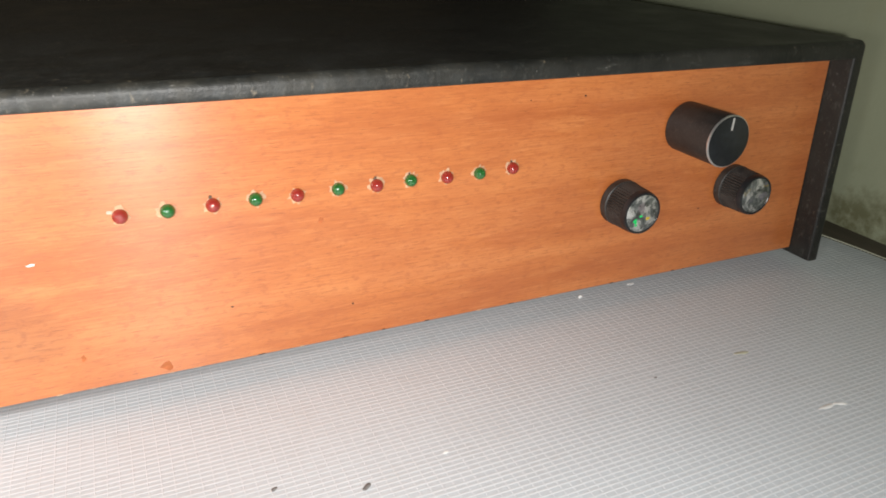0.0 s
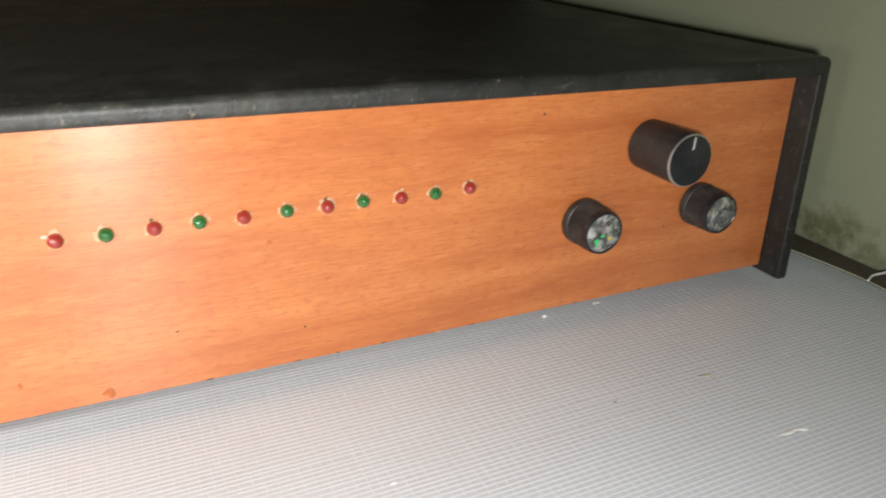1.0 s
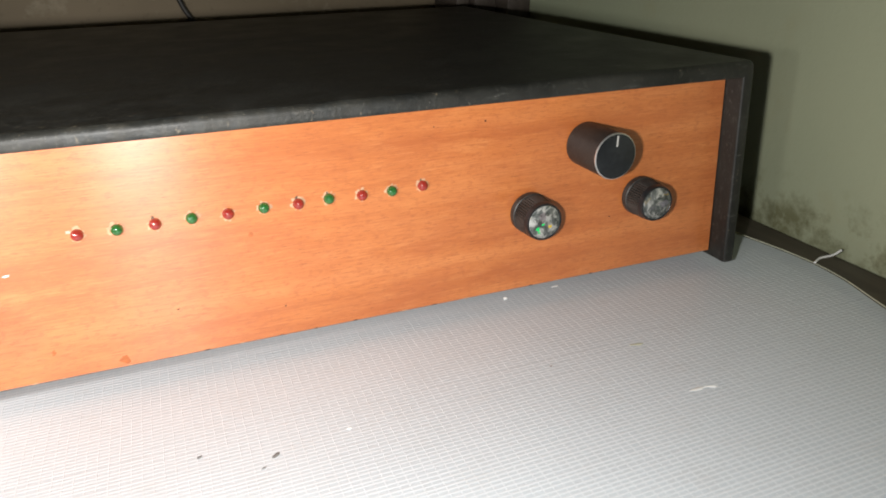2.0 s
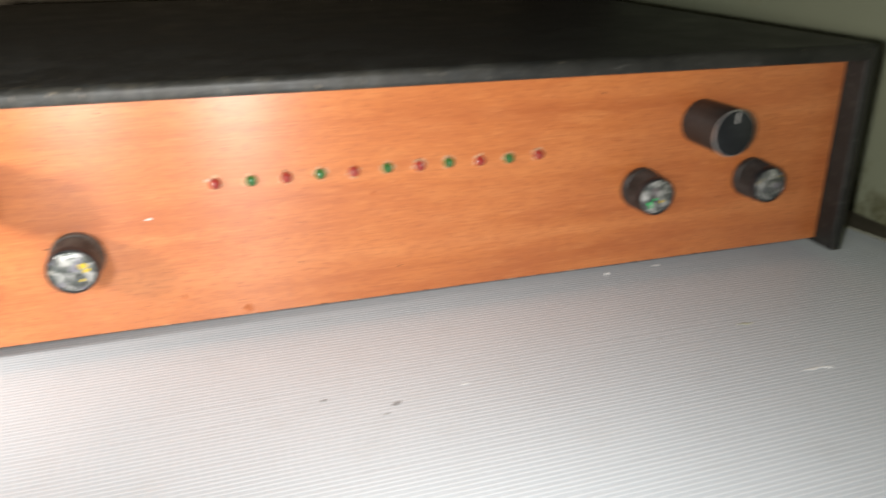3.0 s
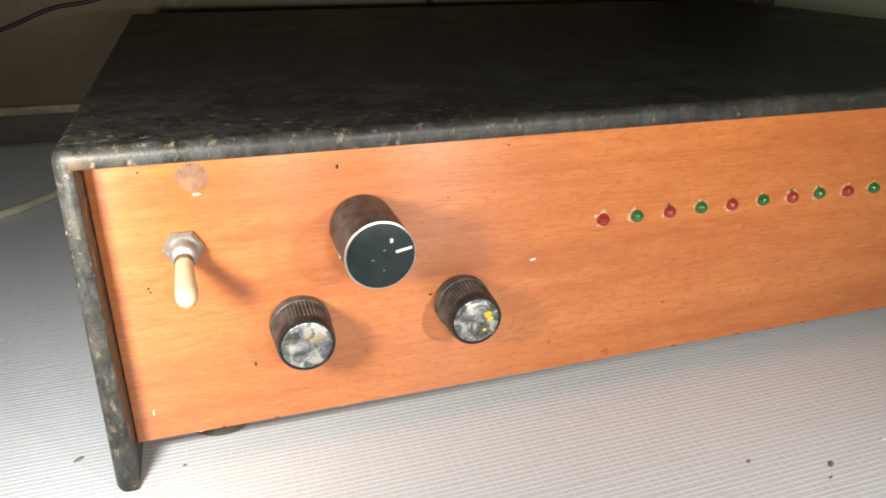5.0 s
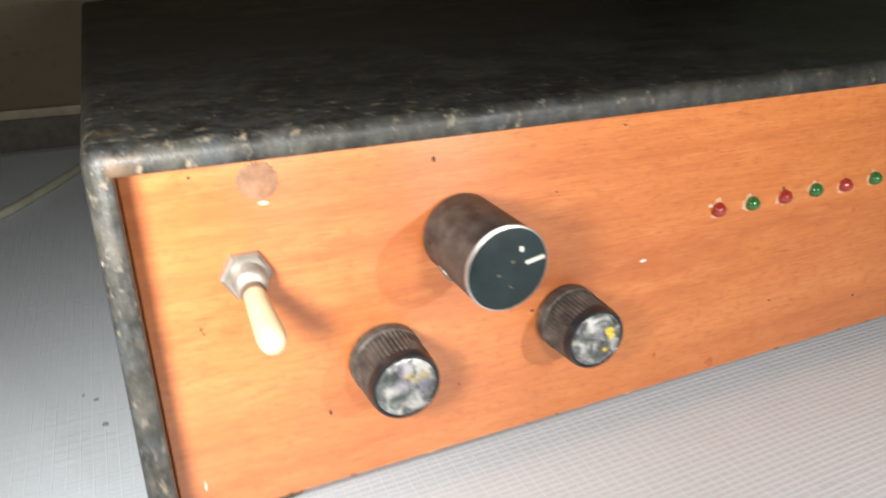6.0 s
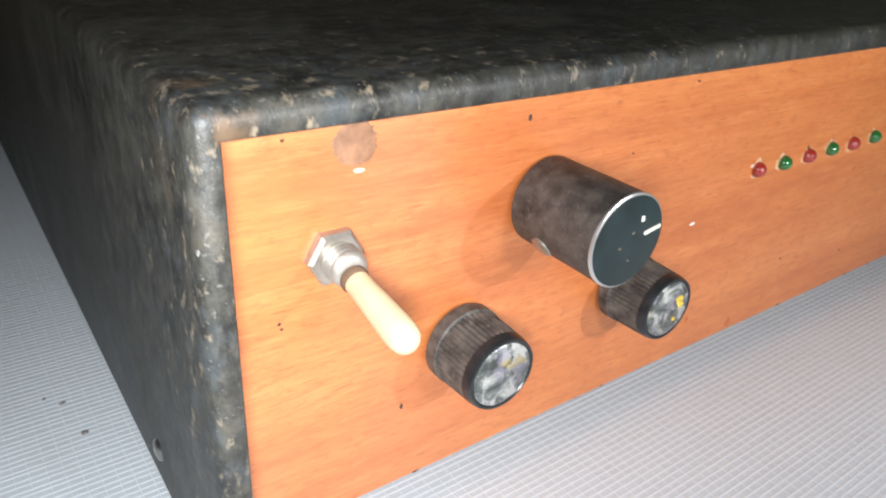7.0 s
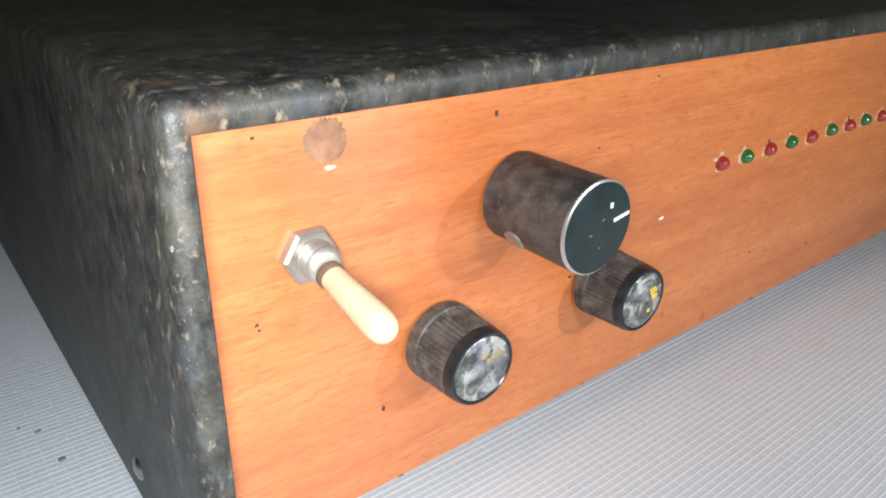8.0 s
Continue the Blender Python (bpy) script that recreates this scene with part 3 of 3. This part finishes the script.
# stains and marks on the front panel
stain = part("glue_stain", ragged_patch(rng, 0.0042, 0.0040, 0.00012, 0.09, 64), GLUE, amp, "ragged brown glue stain")
stain.location = (0.025, 0, 0.0905)
for x, z, rx, rz, mat, name in ((0.0255, 0.0856, 0.0013, 0.0004, DULL, "paint_fleck"), (0.1273, 0.0528, 0.0011, 0.0004, FLAKE, "paint_fleck"), (0.1494, 0.0656, 0.0008, 0.0006, DULL, "paint_fleck"), (0.0642, 0.09, 0.0005, 0.0006, CRUMB, "pit"), (0.0363, 0.0299, 0.0005, 0.0006, CRUMB, "pit"), (0.0098, 0.0594, 0.0004, 0.0004, CRUMB, "pit"), (0.0102, 0.0582, 0.0003, 0.0003, CRUMB, "pit"), (0.092, 0.0452, 0.0006, 0.0004, CRUMB, "pit"), (0.1356, 0.02, 0.0007, 0.0013, STAIN, "dark_smudge"), (0.1584, 0.0118, 0.0018, 0.0016, STAIN, "dark_smudge"), (0.2105, 0.0545, 0.0008, 0.0011, STAIN, "dark_smudge"), (0.0055, 0.0185, 0.0003, 0.0015, DULL, "paint_fleck")):
    mark = part(name, ragged_patch(rng, rx, rz, 0.0001, 0.3, 10), mat, amp)
    mark.location = (x, 0, z)

# notches torn over some of the lamp holes
for i in (2, 6, 7, 10):
    notch = part("notch", ragged_patch(rng, 0.0006, 0.0008, 0.00018, 0.25, 9), BOARD, amp, "torn notch over a lamp hole")
    notch.location = (0.1519 + 0.01285 * i + DX[i] - 0.0005, 0, 0.0644 + 0.0023)

# scratches and lint on the case
for k in range(11):
    scratch = part("scratch", ragged_patch(rng, rng.uniform(0.0005, 0.0018), rng.uniform(0.0001, 0.00022), 0.00006, 0.4, 9), SCUFF, amp, "pale scratch on the black cover")
    scratch.matrix_basis = pose(rng.uniform(0.0, 0.30), rng.uniform(-0.004, 0.13), 0.1025, -90, 0, rng.uniform(-8, 8))
for x, y, z in ((-0.0056, -0.0094, 0.0818),):
    lint = part("lint", crumb(rng, 0.0004, 0.0006, 0.0003), SCUFF, amp, "grey lint stuck to the case")
    lint.matrix_basis = pose(x, y, z, 90, 0, 0)

# chipped lower edge of the panel
for k in range(26):
    x = 0.012 + 0.0158 * k + rng.uniform(-0.006, 0.006)
    dark = rng.random() < 0.5
    chip = part("edge_chip", ragged_patch(rng, rng.uniform(0.0003, 0.0014), rng.uniform(0.00012, 0.00028), 0.00008, 0.45, 11), CRUMB if dark else PALE, amp, "dark chip in the lower edge" if dark else "pale chip in the lower edge")
    chip.location = (x, 0, Z0 + 0.0004)
for k in range(9):
    pit = part("pit", ragged_patch(rng, rng.uniform(0.0002, 0.0005), rng.uniform(0.0002, 0.0004), 0.0001, 0.3, 8), CRUMB, amp)
    pit.location = (rng.uniform(0.01, 0.42), 0, rng.choice((rng.uniform(0.076, 0.093), rng.uniform(0.015, 0.04))))

# screws in the side of the case
for y, z, lean in ((0.033, 0.0128, 1.7), (0.300, 0.0130, 1.7)):
    bm = lathe([(0, 0.0031), (0.0007, 0.0031), (0.0016, 0.0023), (0.0020, 0.0009)], 28)
    bmesh.ops.transform(bm, matrix=pose(-0.0057, y, z, 0, lean, -90), verts=bm.verts[:])
    part("case_screw", bm, STEEL, amp, "bright domed screw in the case side")

# ---- cables and litter ----
tagged(mesh_object("grey_cable", tube([(0.03, 0.412, 0.0026), (-0.008, 0.392, 0.0026), (-0.028, 0.342, 0.0026), (-0.047, 0.302, 0.0026), (-0.062, 0.275, 0.0026), (-0.085, 0.246, 0.0026), (-0.13, 0.222, 0.0026), (-0.22, 0.205, 0.0026), (-0.34, 0.21, 0.0026)], 0.0026), GREY), "pale grey cable lying on the cloth beside the amplifier", "cable")
tagged(mesh_object("black_cable", tube([(-0.30, 0.4285, 0.045), (-0.2, 0.4285, 0.058), (-0.11, 0.4285, 0.081), (-0.068, 0.4285, 0.097), (-0.033, 0.4285, 0.104), (0.03, 0.4285, 0.128), (0.10, 0.4285, 0.155)], 0.0016), BLACK), "thin black cable running up the brown wall", "cable")
tagged(mesh_object("black_cable", tube([(0.206, 0.4275, 0.155), (0.214, 0.4275, 0.125), (0.221, 0.4275, 0.105), (0.229, 0.4275, 0.089), (0.235, 0.4275, 0.06), (0.236, 0.42, 0.02), (0.238, 0.4, 0.0026)], 0.0024), BLACK), "black cable hanging down the brown wall behind the amplifier", "cable")
tagged(mesh_object("loose_thread", tube([(0.4868, -0.0205, 0.0008), (0.4925, -0.0185, 0.0014), (0.5, -0.0195, 0.0022), (0.5045, -0.0203, 0.0045)], 0.0006, 6), FLAKE), "loose white thread across the table edge", "thread")
for x, y, sx, sy, sz, turn, mat, label in (
    (0.1794, -0.0548, 0.0012, 0.0006, 0.0004, 30, GRIT, "dark crumb"), (0.203, -0.0638, 0.0018, 0.0007, 0.0005, 35, GRIT, "dark crumb"),
    (0.1985, -0.0685, 0.0011, 0.0003, 0.0003, 20, GRIT, "dark crumb"), (-0.0192, 0.0091, 0.0017, 0.0008, 0.0005, 40, GRIT, "dark crumb"),
    (-0.0178, 0.0631, 0.001, 0.0008, 0.0005, 0, GRIT, "dark crumb"), (0.012, -0.0035, 0.0008, 0.0005, 0.0004, 0, GRIT, "dark crumb"),
    (0.3571, -0.0875, 0.004, 0.0009, 0.0003, 0, FLAKE, "white scrap"), (0.3625, -0.088, 0.0028, 0.0006, 0.0003, -25, FLAKE, "white scrap"),
    (0.3235, 0.008, 0.0011, 0.0009, 0.0008, 0, FLAKE, "white crumb"), (0.3516, 0.010, 0.0024, 0.0005, 0.0003, 0, FLAKE, "white scrap"),
    (-0.0202, 0.0782, 0.0009, 0.0005, 0.0004, 20, GRIT, "dark crumb"), (-0.0240, 0.0825, 0.0007, 0.0004, 0.0003, 60, GRIT, "dark crumb"),
    (0.2294, -0.0591, 0.0012, 0.0005, 0.0003, 15, FLAKE, "white scrap"), (0.3140, -0.0520, 0.0007, 0.0004, 0.0003, 0, GRIT, "dark crumb"),
    (0.355, -0.0515, 0.0035, 0.0009, 0.0003, -10, GREY, "grey scrap")):
    bit = tagged(mesh_object("crumb", crumb(rng, sx, sy, sz), mat), label + " lying on the tablecloth", "crumb", group="litter on the cloth")
    bit.matrix_basis = pose(x, y, 0.0, 0, 0, turn)
